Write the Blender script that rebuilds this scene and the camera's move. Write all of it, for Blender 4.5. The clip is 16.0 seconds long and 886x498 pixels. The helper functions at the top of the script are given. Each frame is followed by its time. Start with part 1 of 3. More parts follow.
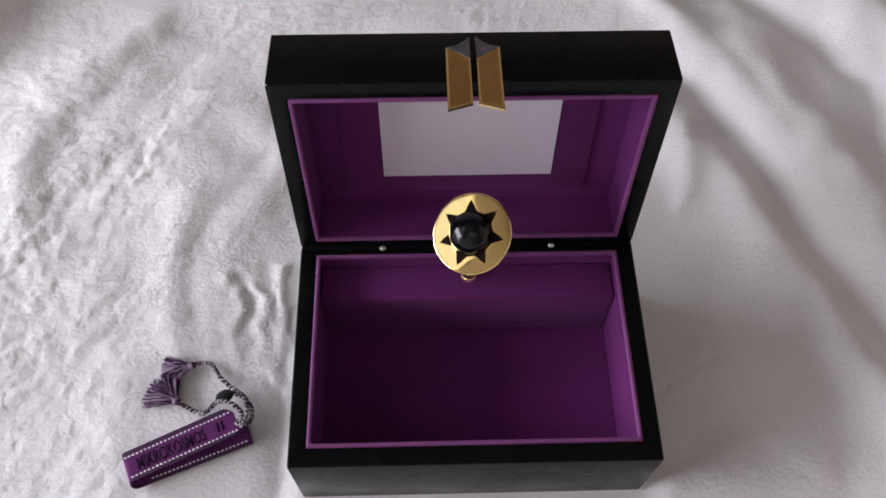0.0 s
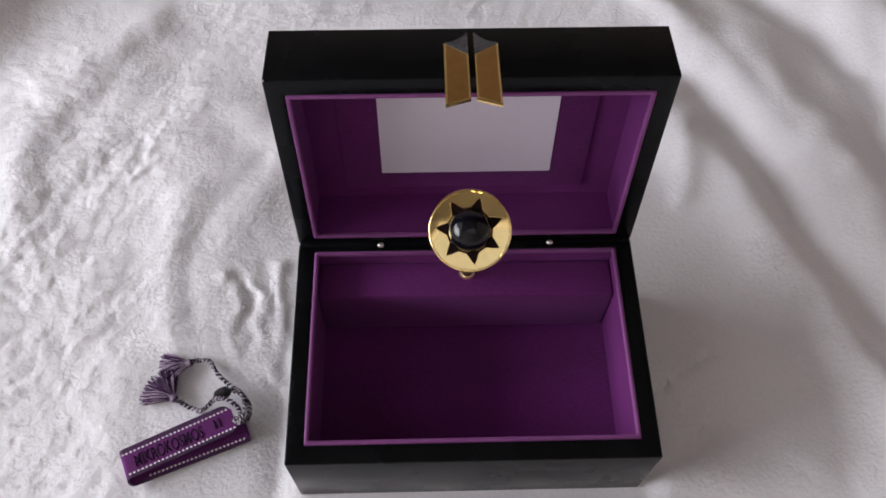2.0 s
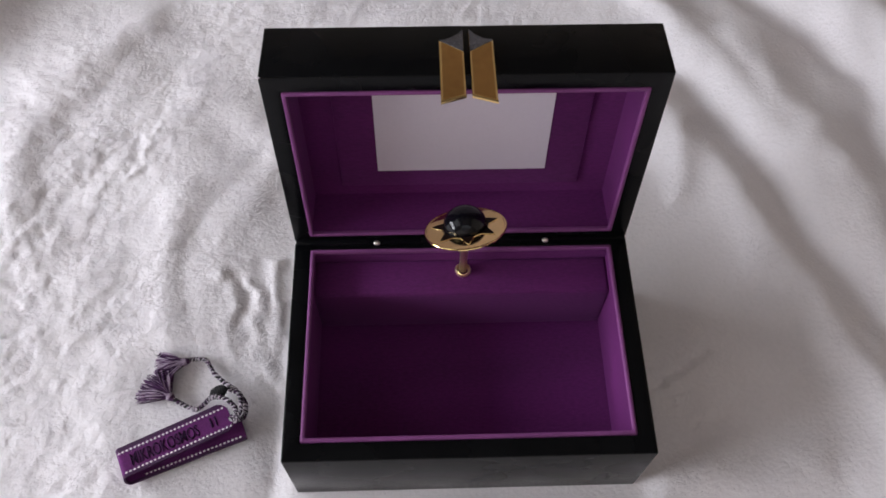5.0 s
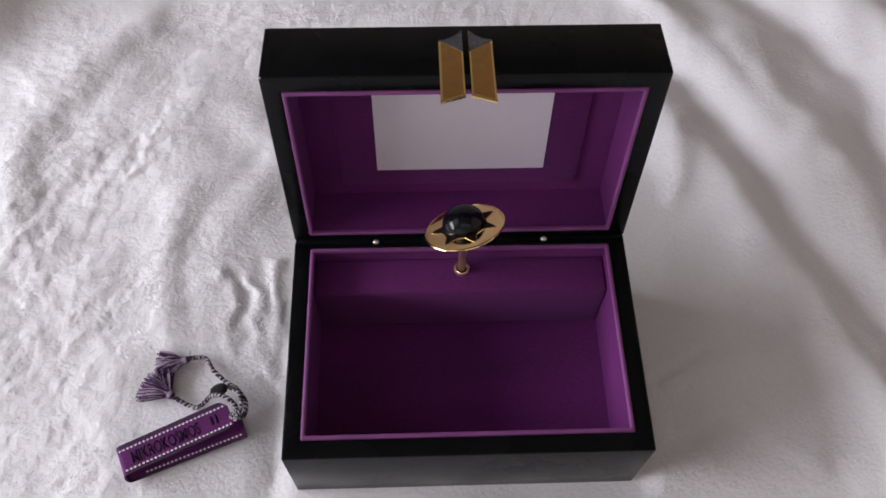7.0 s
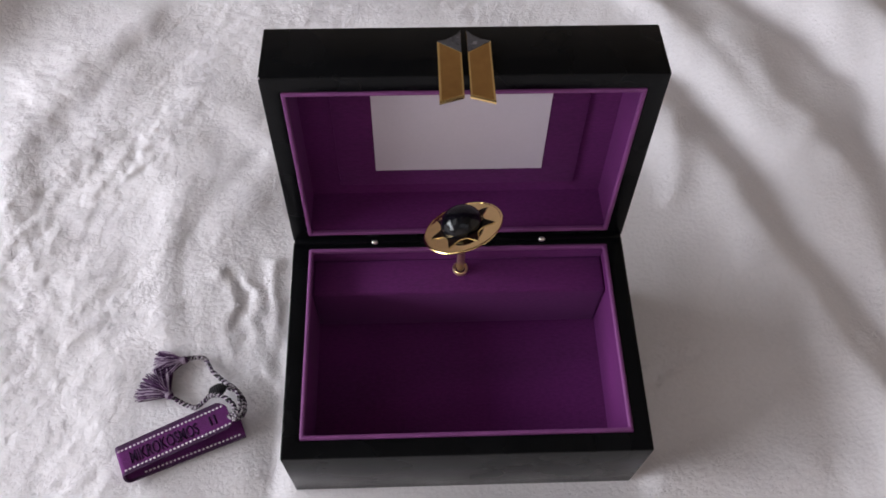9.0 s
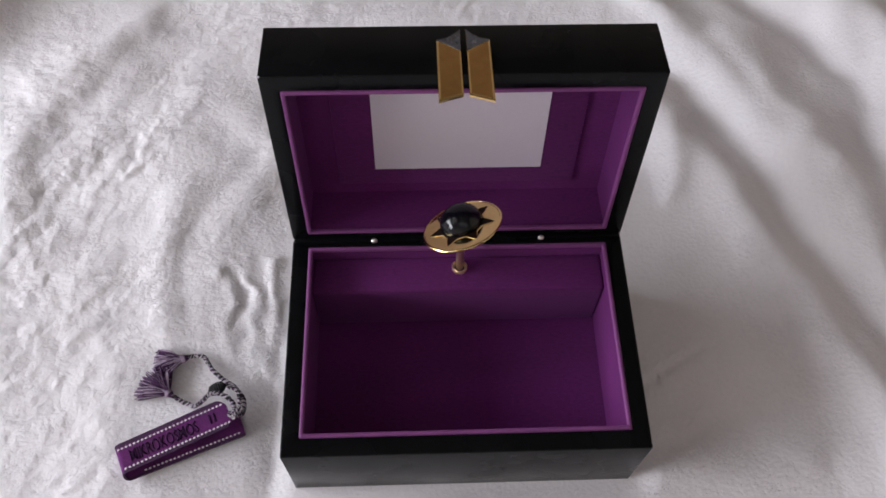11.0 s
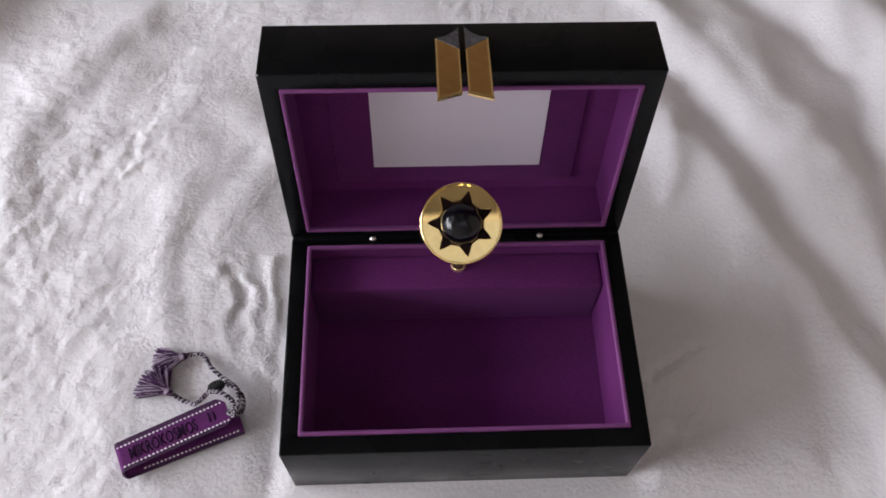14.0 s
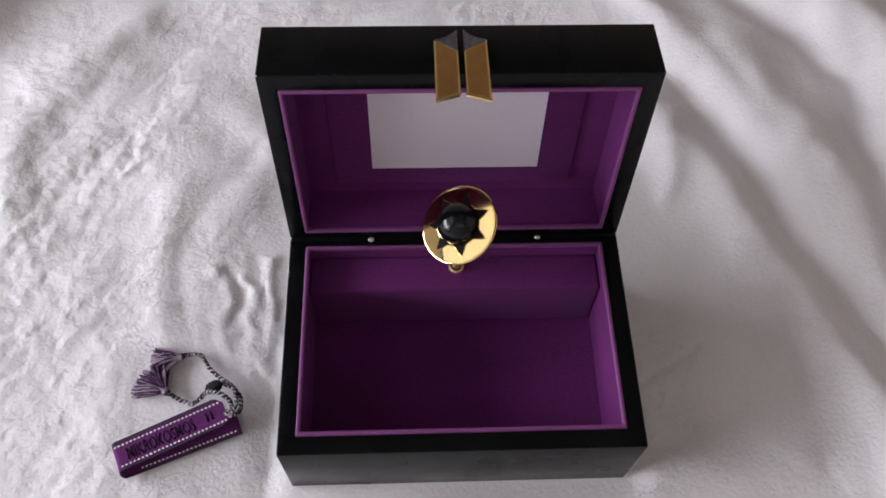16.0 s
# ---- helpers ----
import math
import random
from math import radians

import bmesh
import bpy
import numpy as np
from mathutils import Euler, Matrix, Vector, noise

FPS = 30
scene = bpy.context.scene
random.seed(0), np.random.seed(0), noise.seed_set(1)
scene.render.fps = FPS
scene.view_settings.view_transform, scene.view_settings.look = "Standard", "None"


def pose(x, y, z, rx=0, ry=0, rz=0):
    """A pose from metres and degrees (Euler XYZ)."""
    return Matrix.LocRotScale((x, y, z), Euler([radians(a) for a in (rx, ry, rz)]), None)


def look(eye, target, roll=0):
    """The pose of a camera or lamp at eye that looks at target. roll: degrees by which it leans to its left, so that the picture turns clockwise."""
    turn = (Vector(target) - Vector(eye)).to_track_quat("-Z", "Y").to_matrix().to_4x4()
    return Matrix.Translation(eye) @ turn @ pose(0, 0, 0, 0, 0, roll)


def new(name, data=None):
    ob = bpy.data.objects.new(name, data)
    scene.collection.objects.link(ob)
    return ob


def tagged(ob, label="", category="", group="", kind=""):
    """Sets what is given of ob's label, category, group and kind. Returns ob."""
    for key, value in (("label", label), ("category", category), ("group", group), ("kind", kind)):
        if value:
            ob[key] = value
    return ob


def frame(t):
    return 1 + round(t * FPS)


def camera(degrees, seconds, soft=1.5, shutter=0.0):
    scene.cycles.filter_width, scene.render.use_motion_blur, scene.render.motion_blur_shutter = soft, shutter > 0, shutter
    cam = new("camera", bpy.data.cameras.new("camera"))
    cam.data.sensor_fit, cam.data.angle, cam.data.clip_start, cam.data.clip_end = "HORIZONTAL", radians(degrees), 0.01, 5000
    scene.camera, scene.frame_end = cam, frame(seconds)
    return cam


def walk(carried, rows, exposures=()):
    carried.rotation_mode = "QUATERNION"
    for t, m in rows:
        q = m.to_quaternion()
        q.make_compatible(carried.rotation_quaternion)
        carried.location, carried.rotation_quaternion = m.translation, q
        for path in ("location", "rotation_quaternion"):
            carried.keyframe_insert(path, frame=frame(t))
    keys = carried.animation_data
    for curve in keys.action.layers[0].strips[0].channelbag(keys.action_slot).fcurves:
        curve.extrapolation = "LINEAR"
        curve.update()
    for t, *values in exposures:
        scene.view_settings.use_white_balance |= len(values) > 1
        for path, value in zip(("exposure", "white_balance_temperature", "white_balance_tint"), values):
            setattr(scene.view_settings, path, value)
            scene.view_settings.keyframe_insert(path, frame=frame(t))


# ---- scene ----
cam = camera(55.22, 16.0, soft=1.7)
walk(cam, [
    (0, pose(-0.0213, -0.1684, 0.4545, 29.44, -0.42, -1.35)),
    (0.5, pose(-0.0210, -0.1688, 0.4531, 29.63, -0.45, -1.41)),
    (1, pose(-0.0206, -0.1681, 0.4520, 29.47, -0.42, -1.42)),
    (1.5, pose(-0.0211, -0.1674, 0.4517, 29.37, -0.55, -1.45)),
    (2, pose(-0.0202, -0.1685, 0.4531, 29.33, -0.41, -1.32)),
    (2.5, pose(-0.0213, -0.1707, 0.4533, 29.40, -0.61, -1.35)),
    (3, pose(-0.0197, -0.1697, 0.4544, 29.24, -0.43, -1.20)),
    (3.5, pose(-0.0211, -0.1710, 0.4537, 29.44, -0.63, -1.35)),
    (4, pose(-0.0202, -0.1716, 0.4524, 29.63, -0.57, -1.60)),
    (6.5, pose(-0.0207, -0.1717, 0.4532, 29.45, -0.69, -1.55)),
    (7, pose(-0.0215, -0.1733, 0.4547, 29.53, -0.76, -1.70)),
    (7.5, pose(-0.0215, -0.1752, 0.4573, 29.50, -0.77, -1.66)),
    (8, pose(-0.0213, -0.1765, 0.4565, 29.71, -0.61, -1.67)),
    (8.5, pose(-0.0223, -0.1744, 0.4551, 29.61, -0.84, -1.72)),
    (9, pose(-0.0222, -0.1734, 0.4555, 29.51, -0.92, -1.80)),
    (11.5, pose(-0.0222, -0.1745, 0.4562, 29.47, -0.96, -1.82)),
    (12, pose(-0.0199, -0.1748, 0.4574, 29.33, -0.72, -1.65)),
    (12.5, pose(-0.0215, -0.1772, 0.4584, 29.46, -0.77, -1.71)),
    (13, pose(-0.0215, -0.1750, 0.4580, 29.34, -0.92, -1.75)),
    (13.5, pose(-0.0216, -0.1750, 0.4561, 29.44, -0.98, -1.90)),
    (14, pose(-0.0220, -0.1744, 0.4562, 29.34, -0.98, -1.89)),
    (14.5, pose(-0.0215, -0.1738, 0.4564, 29.18, -1.00, -1.86)),
    (15, pose(-0.0227, -0.1775, 0.4574, 29.54, -1.21, -1.78)),
    (15.5, pose(-0.0227, -0.1772, 0.4572, 29.56, -1.17, -1.79)),
    (16, pose(-0.0219, -0.1759, 0.4569, 29.54, -1.20, -1.75)),
])

# ---- light ----
scene.view_settings.exposure = 0.0
world = bpy.data.worlds.new("world")
scene.world = world
world.use_nodes = True
sky = world.node_tree.nodes.new("ShaderNodeTexSky")
sky.sky_type, sky.sun_disc = "NISHITA", False
sky.sun_elevation, sky.sun_rotation = radians(35), radians(60)
world.node_tree.links.new(sky.outputs["Color"], world.node_tree.nodes["Background"].inputs["Color"])
world.node_tree.nodes["Background"].inputs["Strength"].default_value = 0.1

# walls are unseen; the east one stands close for warm bounce
ROOM_L, ROOM_R, ROOM_F, ROOM_B, ROOM_TOP = -1.5, 1.9, -1.3, 2.8, 2.95
WIN_Y0, WIN_Y1, WIN_Z0, WIN_Z1 = -0.78, 0.78, 0.24, 0.84
# a second opening above it, added unseen for the gold disc's bright reflection
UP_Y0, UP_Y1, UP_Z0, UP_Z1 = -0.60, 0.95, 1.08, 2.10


def area_lamp(name, m, sx, sy, watts, colour):
    data = bpy.data.lights.new(name, "AREA")
    data.shape, data.size, data.size_y, data.energy, data.color = "RECTANGLE", sx, sy, watts, colour
    ob = new(name, data)
    ob.matrix_basis = m
    return ob


def side_daylight(name, y0, y1, z0, z1, watts, colour):
    y, z = (y0 + y1) / 2, (z0 + z1) / 2
    area_lamp(name, look((ROOM_L + 0.02, y, z), (1, y, z)), y1 - y0 - 0.08, z1 - z0 - 0.08, watts, colour)


side_daylight("window_daylight", WIN_Y0, WIN_Y1, WIN_Z0, WIN_Z1, 34.5, (0.95, 0.97, 1.02))
# added fill in the upper opening, mirrored by the gold disc
side_daylight("upper_fill", UP_Y0, UP_Y1, UP_Z0, UP_Z1, 4.2, (1.0, 0.97, 0.90))
# added unseen fill on the south side, mirrored by the gold disc
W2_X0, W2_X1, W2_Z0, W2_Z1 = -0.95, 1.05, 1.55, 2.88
area_lamp("south_fill", look(((W2_X0 + W2_X1) / 2, ROOM_F + 0.02, (W2_Z0 + W2_Z1) / 2), ((W2_X0 + W2_X1) / 2, 1, (W2_Z0 + W2_Z1) / 2)), W2_X1 - W2_X0 - 0.1, W2_Z1 - W2_Z0 - 0.1, 4.4, (1.0, 0.97, 0.92))


# ---- materials ----
def material(name, colour, rough=0.6, metal=0.0, grain=200.0, vary=0.15, bump=0.1, depth=0.0004, coat=0.0, stain=12.0, rough_vary=0.1, sheen=0.0, sheen_tint=(1, 1, 1), spec=0.5, stretch=(1, 1, 1)):
    """Two scales of colour variation, roughness wear and fine relief, in metres of the object's own space."""
    mat = bpy.data.materials.new(name)
    mat.use_nodes = True
    n, l = mat.node_tree.nodes, mat.node_tree.links
    b = n["Principled BSDF"]
    b.inputs["Metallic"].default_value = metal
    b.inputs["Specular IOR Level"].default_value = spec
    b.inputs["Coat Weight"].default_value = coat
    b.inputs["Coat Roughness"].default_value = 0.15
    b.inputs["Sheen Tint"].default_value = (*sheen_tint, 1)
    b.inputs["Sheen Weight"].default_value = sheen
    co = n.new("ShaderNodeTexCoord")
    mp = n.new("ShaderNodeMapping")
    mp.inputs["Scale"].default_value = stretch
    l.new(co.outputs["Object"], mp.inputs["Vector"])
    fine, big = n.new("ShaderNodeTexNoise"), n.new("ShaderNodeTexNoise")
    for tex, s, d in ((fine, grain, 5.0), (big, stain, 3.0)):
        tex.inputs["Scale"].default_value, tex.inputs["Detail"].default_value = s, d
        l.new(mp.outputs["Vector"], tex.inputs["Vector"])
    mix = n.new("ShaderNodeMath")
    mix.operation = "ADD"
    l.new(fine.outputs["Fac"], mix.inputs[0])
    l.new(big.outputs["Fac"], mix.inputs[1])
    ramp = n.new("ShaderNodeMapRange")
    ramp.inputs["From Min"].default_value, ramp.inputs["From Max"].default_value = 0.6, 1.4
    ramp.inputs["To Min"].default_value, ramp.inputs["To Max"].default_value = 1 - vary, 1 + vary
    l.new(mix.outputs[0], ramp.inputs["Value"])
    tint = n.new("ShaderNodeMix")
    tint.data_type, tint.blend_type = "RGBA", "MULTIPLY"
    tint.inputs["Factor"].default_value = 1.0
    tint.inputs["A"].default_value = (*colour, 1)
    l.new(ramp.outputs["Result"], tint.inputs["B"])
    l.new(tint.outputs["Result"], b.inputs["Base Color"])
    rr = n.new("ShaderNodeMapRange")
    rr.inputs["From Min"].default_value, rr.inputs["From Max"].default_value = 0.3, 0.7
    rr.inputs["To Min"].default_value, rr.inputs["To Max"].default_value = max(0.02, rough - rough_vary), min(1, rough + rough_vary)
    l.new(big.outputs["Fac"], rr.inputs["Value"])
    l.new(rr.outputs["Result"], b.inputs["Roughness"])
    if bump:
        bp = n.new("ShaderNodeBump")
        bp.inputs["Strength"].default_value, bp.inputs["Distance"].default_value = bump, depth
        l.new(fine.outputs["Fac"], bp.inputs["Height"])
        l.new(bp.outputs["Normal"], b.inputs["Normal"])
    return mat


BLACK = material("black_lacquer", (0.0030, 0.0032, 0.0040), 0.24, grain=350, vary=0.3, bump=0.12, depth=0.0002, stain=25, spec=0.165)
PURPLE = material("purple_flock_lining", (0.096, 0.0130, 0.096), 0.85, grain=900, vary=0.30, bump=0.3, depth=0.0003, stain=30, spec=0.15, sheen=0.24, sheen_tint=(0.76, 0.30, 0.82), stretch=(0.4, 1, 1))
PIPING = material("purple_lining_edge", (0.185, 0.050, 0.180), 0.6, grain=1200, vary=0.2, bump=0.35, depth=0.0003, stain=60, spec=0.3)
PAPER = material("white_paper_card", (0.63, 0.57, 0.66), 0.6, grain=600, vary=0.03, bump=0.05, stain=20)
GOLD = material("polished_gold", (0.98, 0.715, 0.325), 0.07, metal=1.0, grain=300, vary=0.06, bump=0.015, depth=0.0002, stain=80, rough_vary=0.04)
# darker copy of the gold: the clasp's dim reflection is in the colour
GOLD_DARK = material("gold_dim_reflection", (0.58, 0.34, 0.13), 0.20, metal=1.0, grain=300, vary=0.15, bump=0.06, depth=0.0002, stain=120, rough_vary=0.08)
SILVER = material("mottled_grey_metal", (0.14, 0.14, 0.165), 0.2, metal=0.7, grain=400, vary=0.35, bump=0.2, depth=0.0005, stain=160)
BRASS = material("pale_brass", (0.98, 0.82, 0.54), 0.30, metal=1.0, grain=400, vary=0.1, bump=0.03)
PIN = material("pale_silver_pin", (0.92, 0.89, 0.80), 0.3, metal=1.0, grain=400, vary=0.1, bump=0.03)
BEAD = material("black_glass_bead", (0.004, 0.004, 0.006), 0.08, grain=300, vary=0.3, bump=0.34, depth=0.0009, stain=150, rough_vary=0.06, spec=0.36)
ENAMEL = material("dark_enamel", (0.010, 0.004, 0.003), 0.35, grain=400, vary=0.3, bump=0.08, stain=200, spec=0.06)
RIBBON = material("purple_woven_ribbon", (0.118, 0.021, 0.126), 0.85, grain=1500, vary=0.4, bump=0.5, depth=0.0004, stain=90, spec=0.2)
RIBBON_EDGE = material("dark_purple_selvedge", (0.050, 0.012, 0.058), 0.85, grain=1500, vary=0.25, bump=0.5, depth=0.0004, stain=90)
THREAD_WHITE = material("pale_lilac_thread", (0.82, 0.77, 0.82), 0.8, grain=1500, vary=0.2, bump=0.4, stain=150)
THREAD_BLACK = material("black_thread", (0.012, 0.010, 0.014), 0.8, grain=1500, vary=0.3, bump=0.4, stain=150)
THREAD_INK = material("dark_plum_thread", (0.030, 0.009, 0.040), 0.85, grain=1500, vary=0.3, bump=0.4, stain=150, spec=0.15)
THREAD_LIGHT = material("light_grey_thread", (0.52, 0.47, 0.53), 0.8, grain=1500, vary=0.3, bump=0.4, stain=200)
THREAD_GREY = material("grey_lilac_thread", (0.34, 0.26, 0.35), 0.8, grain=1500, vary=0.35, bump=0.4, stain=200)
THREAD_PURPLE = material("deep_purple_thread", (0.062, 0.014, 0.072), 0.8, grain=1500, vary=0.35, bump=0.4, stain=200)
# unseen room surfaces, each tone set for the light it bounces
WALL_WARM = material("beige_wall_paint", (0.56, 0.49, 0.43), 0.8, grain=60, vary=0.04, bump=0.1, depth=0.002, stain=2)
WALL_EAST = material("cream_bounce_paint", (0.74, 0.66, 0.58), 0.8, grain=60, vary=0.04, bump=0.1, depth=0.002, stain=2)
WALL = material("warm_white_wall_paint", (0.80, 0.76, 0.70), 0.8, grain=60, vary=0.04, bump=0.1, depth=0.002, stain=2)
CEILING = material("beige_ceiling_paint", (0.24, 0.215, 0.19), 0.85, grain=60, vary=0.04, bump=0.1, depth=0.002, stain=2)
FRAME = material("white_window_paint", (0.78, 0.78, 0.77), 0.4, grain=80, vary=0.04, bump=0.05, stain=4)
PLUSH = material("white_plush_fleece", (0.785, 0.748, 0.782), 0.95, grain=420, vary=0.05, bump=0.55, depth=0.0012, stain=14, sheen=0.3, spec=0.1)

FIBRE = material("white_fleece_fibre", (0.79, 0.757, 0.787), 0.9, grain=300, vary=0.06, bump=0.0, stain=14, spec=0.1)


# ---- building helpers ----
def part(name, bm, mat, parent=None, label="", m=None, smooth=True):
    """Links a bmesh as one mesh object under a thing or a part."""
    me = bpy.data.meshes.new(name)
    bm.to_mesh(me)
    bm.free()
    me.materials.append(mat)
    if smooth:
        me.shade_smooth()
        me.set_sharp_from_angle(angle=radians(38))
    ob = new(name, me)
    if parent:
        ob.parent = parent
    if m is not None:
        ob.matrix_basis = m
    if label:
        ob["label"] = label
    return ob


def slab(bm, x0, x1, y0, y1, z0, z1, bevel=0.0, seg=2):
    """A block with rounded edges, added to bm."""
    r = bmesh.ops.create_cube(bm, size=1.0)
    vs = r["verts"]
    for v in vs:
        v.co = Vector(((x0 + x1) / 2 + v.co.x * (x1 - x0), (y0 + y1) / 2 + v.co.y * (y1 - y0), (z0 + z1) / 2 + v.co.z * (z1 - z0)))
    if bevel:
        es = list({e for v in vs for e in v.link_edges})
        bmesh.ops.bevel(bm, geom=es, offset=bevel, segments=seg, affect="EDGES", profile=0.5)
    return bm


def tray(x0, x1, y0, y1, z0, z1, wx0, wx1, wy0, wy1, wz, bevel, seg=3):
    """An open-topped box with walls and a bottom of the given thicknesses."""
    bm = bmesh.new()
    def ring(a0, a1, b0, b1, z):
        return [bm.verts.new(c) for c in ((a0, b0, z), (a1, b0, z), (a1, b1, z), (a0, b1, z))]
    ob, ot = ring(x0, x1, y0, y1, z0), ring(x0, x1, y0, y1, z1)
    it = ring(x0 + wx0, x1 - wx1, y0 + wy0, y1 - wy1, z1)
    ib = ring(x0 + wx0, x1 - wx1, y0 + wy0, y1 - wy1, z0 + wz)
    bm.faces.new(ob[::-1])
    bm.faces.new(ib)
    for a, b in ((ob, ot), (ot, it), (it, ib)):
        for i in range(4):
            j = (i + 1) % 4
            bm.faces.new((a[i], a[j], b[j], b[i]))
    bmesh.ops.recalc_face_normals(bm, faces=bm.faces)
    bmesh.ops.bevel(bm, geom=list(bm.edges), offset=bevel, segments=seg, affect="EDGES", profile=0.5)
    return bm


def frame_ring(x0, x1, y0, y1, z0, z1, w, bevel):
    """A rectangular ring of width w, the rolled edge of a lining."""
    bm = bmesh.new()
    rings = []
    for a, z in ((0, z0), (0, z1), (w, z1), (w, z0)):
        rings.append([bm.verts.new(c) for c in ((x0 + a, y0 + a, z), (x1 - a, y0 + a, z), (x1 - a, y1 - a, z), (x0 + a, y1 - a, z))])
    for k in range(4):
        a, b = rings[k], rings[(k + 1) % 4]
        for i in range(4):
            j = (i + 1) % 4
            bm.faces.new((a[i], a[j], b[j], b[i]))
    bmesh.ops.recalc_face_normals(bm, faces=bm.faces)
    bmesh.ops.bevel(bm, geom=list(bm.edges), offset=bevel, segments=3, affect="EDGES", profile=0.5)
    return bm


def lathe(profile, seg=48):
    """Turns a profile of (radius, height) about z."""
    bm = bmesh.new()
    rings = []
    for r, z in profile:
        if r < 1e-6:
            rings.append([bm.verts.new((0, 0, z))])
        else:
            rings.append([bm.verts.new((r * math.cos(2 * math.pi * i / seg), r * math.sin(2 * math.pi * i / seg), z)) for i in range(seg)])
    for a, b in zip(rings, rings[1:]):
        for i in range(seg):
            j = (i + 1) % seg
            if len(a) == 1 and len(b) > 1:
                bm.faces.new((a[0], b[j], b[i]))
            elif len(b) == 1 and len(a) > 1:
                bm.faces.new((a[i], a[j], b[0]))
            elif len(a) > 1:
                bm.faces.new((a[i], a[j], b[j], b[i]))
    bmesh.ops.recalc_face_normals(bm, faces=bm.faces)
    return bm


def tube(bm, pts, radii, seg=6):
    """A tapered tube through the points, added to bm."""
    pts = [Vector(p) for p in pts]
    rings = []
    for i, p in enumerate(pts):
        d = (pts[min(i + 1, len(pts) - 1)] - pts[max(i - 1, 0)]).normalized()
        u = d.cross(Vector((0.13, 0.21, 1))).normalized()
        w = d.cross(u)
        rings.append([bm.verts.new(p + radii[i] * (math.cos(2 * math.pi * k / seg) * u + math.sin(2 * math.pi * k / seg) * w)) for k in range(seg)])
    for a, b in zip(rings, rings[1:]):
        for k in range(seg):
            bm.faces.new((a[k], a[(k + 1) % seg], b[(k + 1) % seg], b[k]))
    bm.faces.new(rings[0][::-1])
    bm.faces.new(rings[-1])


def spline(pts, per=12):
    """A smooth line through the points."""
    pts = [Vector(p) for p in pts]
    pts = [2 * pts[0] - pts[1]] + pts + [2 * pts[-1] - pts[-2]]
    out = []
    for i in range(1, len(pts) - 2):
        a, b, c, d = pts[i - 1:i + 3]
        for k in range(per):
            t = k / per
            out.append(0.5 * (2 * b + (c - a) * t + (2 * a - 5 * b + 4 * c - d) * t * t + (3 * b - a - 3 * c + d) * t ** 3))
    return out + [pts[-2]]


# ---- the room, plain ----
def room():
    t = 0.15
    bm = bmesh.new()
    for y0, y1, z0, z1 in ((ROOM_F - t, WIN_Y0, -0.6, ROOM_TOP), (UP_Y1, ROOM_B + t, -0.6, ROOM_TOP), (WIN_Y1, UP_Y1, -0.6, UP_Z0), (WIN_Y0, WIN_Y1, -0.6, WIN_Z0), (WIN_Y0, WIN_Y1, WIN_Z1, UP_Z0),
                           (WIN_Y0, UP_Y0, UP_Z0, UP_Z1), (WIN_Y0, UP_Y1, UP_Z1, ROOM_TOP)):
        slab(bm, ROOM_L - t, ROOM_L, y0, y1, z0, z1)
    tagged(part("wall_west", bm, WALL, smooth=False), "plain warm white painted wall with a window and an added upper opening", "wall", kind="structure")
    for name, box in (("wall_east", (ROOM_R, ROOM_R + t, ROOM_F - t, ROOM_B + t, -0.6, ROOM_TOP)),
                      ("wall_north", (ROOM_L, ROOM_R, ROOM_B, ROOM_B + t, -0.6, ROOM_TOP))):
        tagged(part(name, slab(bmesh.new(), *box), WALL_EAST if name == "wall_east" else WALL_WARM, smooth=False), "plain painted wall out of view, toned for bounce light", "wall", kind="structure")
    bm = bmesh.new()
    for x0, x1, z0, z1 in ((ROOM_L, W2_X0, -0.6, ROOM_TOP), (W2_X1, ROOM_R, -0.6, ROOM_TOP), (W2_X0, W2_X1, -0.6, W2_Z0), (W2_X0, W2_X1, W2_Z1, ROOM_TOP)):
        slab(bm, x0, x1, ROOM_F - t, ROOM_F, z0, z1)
    tagged(part("wall_south", bm, WALL_WARM, smooth=False), "plain beige painted wall with an opening for the fill light", "wall", kind="structure")
    tagged(part("ceiling", slab(bmesh.new(), ROOM_L - t, ROOM_R + t, ROOM_F - t, ROOM_B + t, ROOM_TOP, ROOM_TOP + t), CEILING, smooth=False), "plain beige painted ceiling", "ceiling", kind="structure")
    # the upper of these two frames is added round its fill light
    for name, wy0, wy1, wz0, wz1 in (("window_1", WIN_Y0, WIN_Y1, WIN_Z0, WIN_Z1), ("added_upper_window", UP_Y0, UP_Y1, UP_Z0, UP_Z1)):
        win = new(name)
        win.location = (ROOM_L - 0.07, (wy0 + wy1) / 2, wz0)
        tagged(win, "unseen white painted window letting in daylight", "window", kind="structure")
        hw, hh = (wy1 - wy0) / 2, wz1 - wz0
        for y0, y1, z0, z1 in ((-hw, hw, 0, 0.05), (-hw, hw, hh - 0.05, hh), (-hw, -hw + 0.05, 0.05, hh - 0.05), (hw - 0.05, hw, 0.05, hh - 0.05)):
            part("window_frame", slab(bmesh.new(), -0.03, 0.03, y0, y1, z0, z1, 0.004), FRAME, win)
    # frame added round the south fill; no curtain hangs in it
    win = new("added_south_window")
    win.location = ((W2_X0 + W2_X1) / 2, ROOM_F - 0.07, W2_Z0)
    tagged(win, "added unseen window frame round the south fill light", "window", kind="structure")
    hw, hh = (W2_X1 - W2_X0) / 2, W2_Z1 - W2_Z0
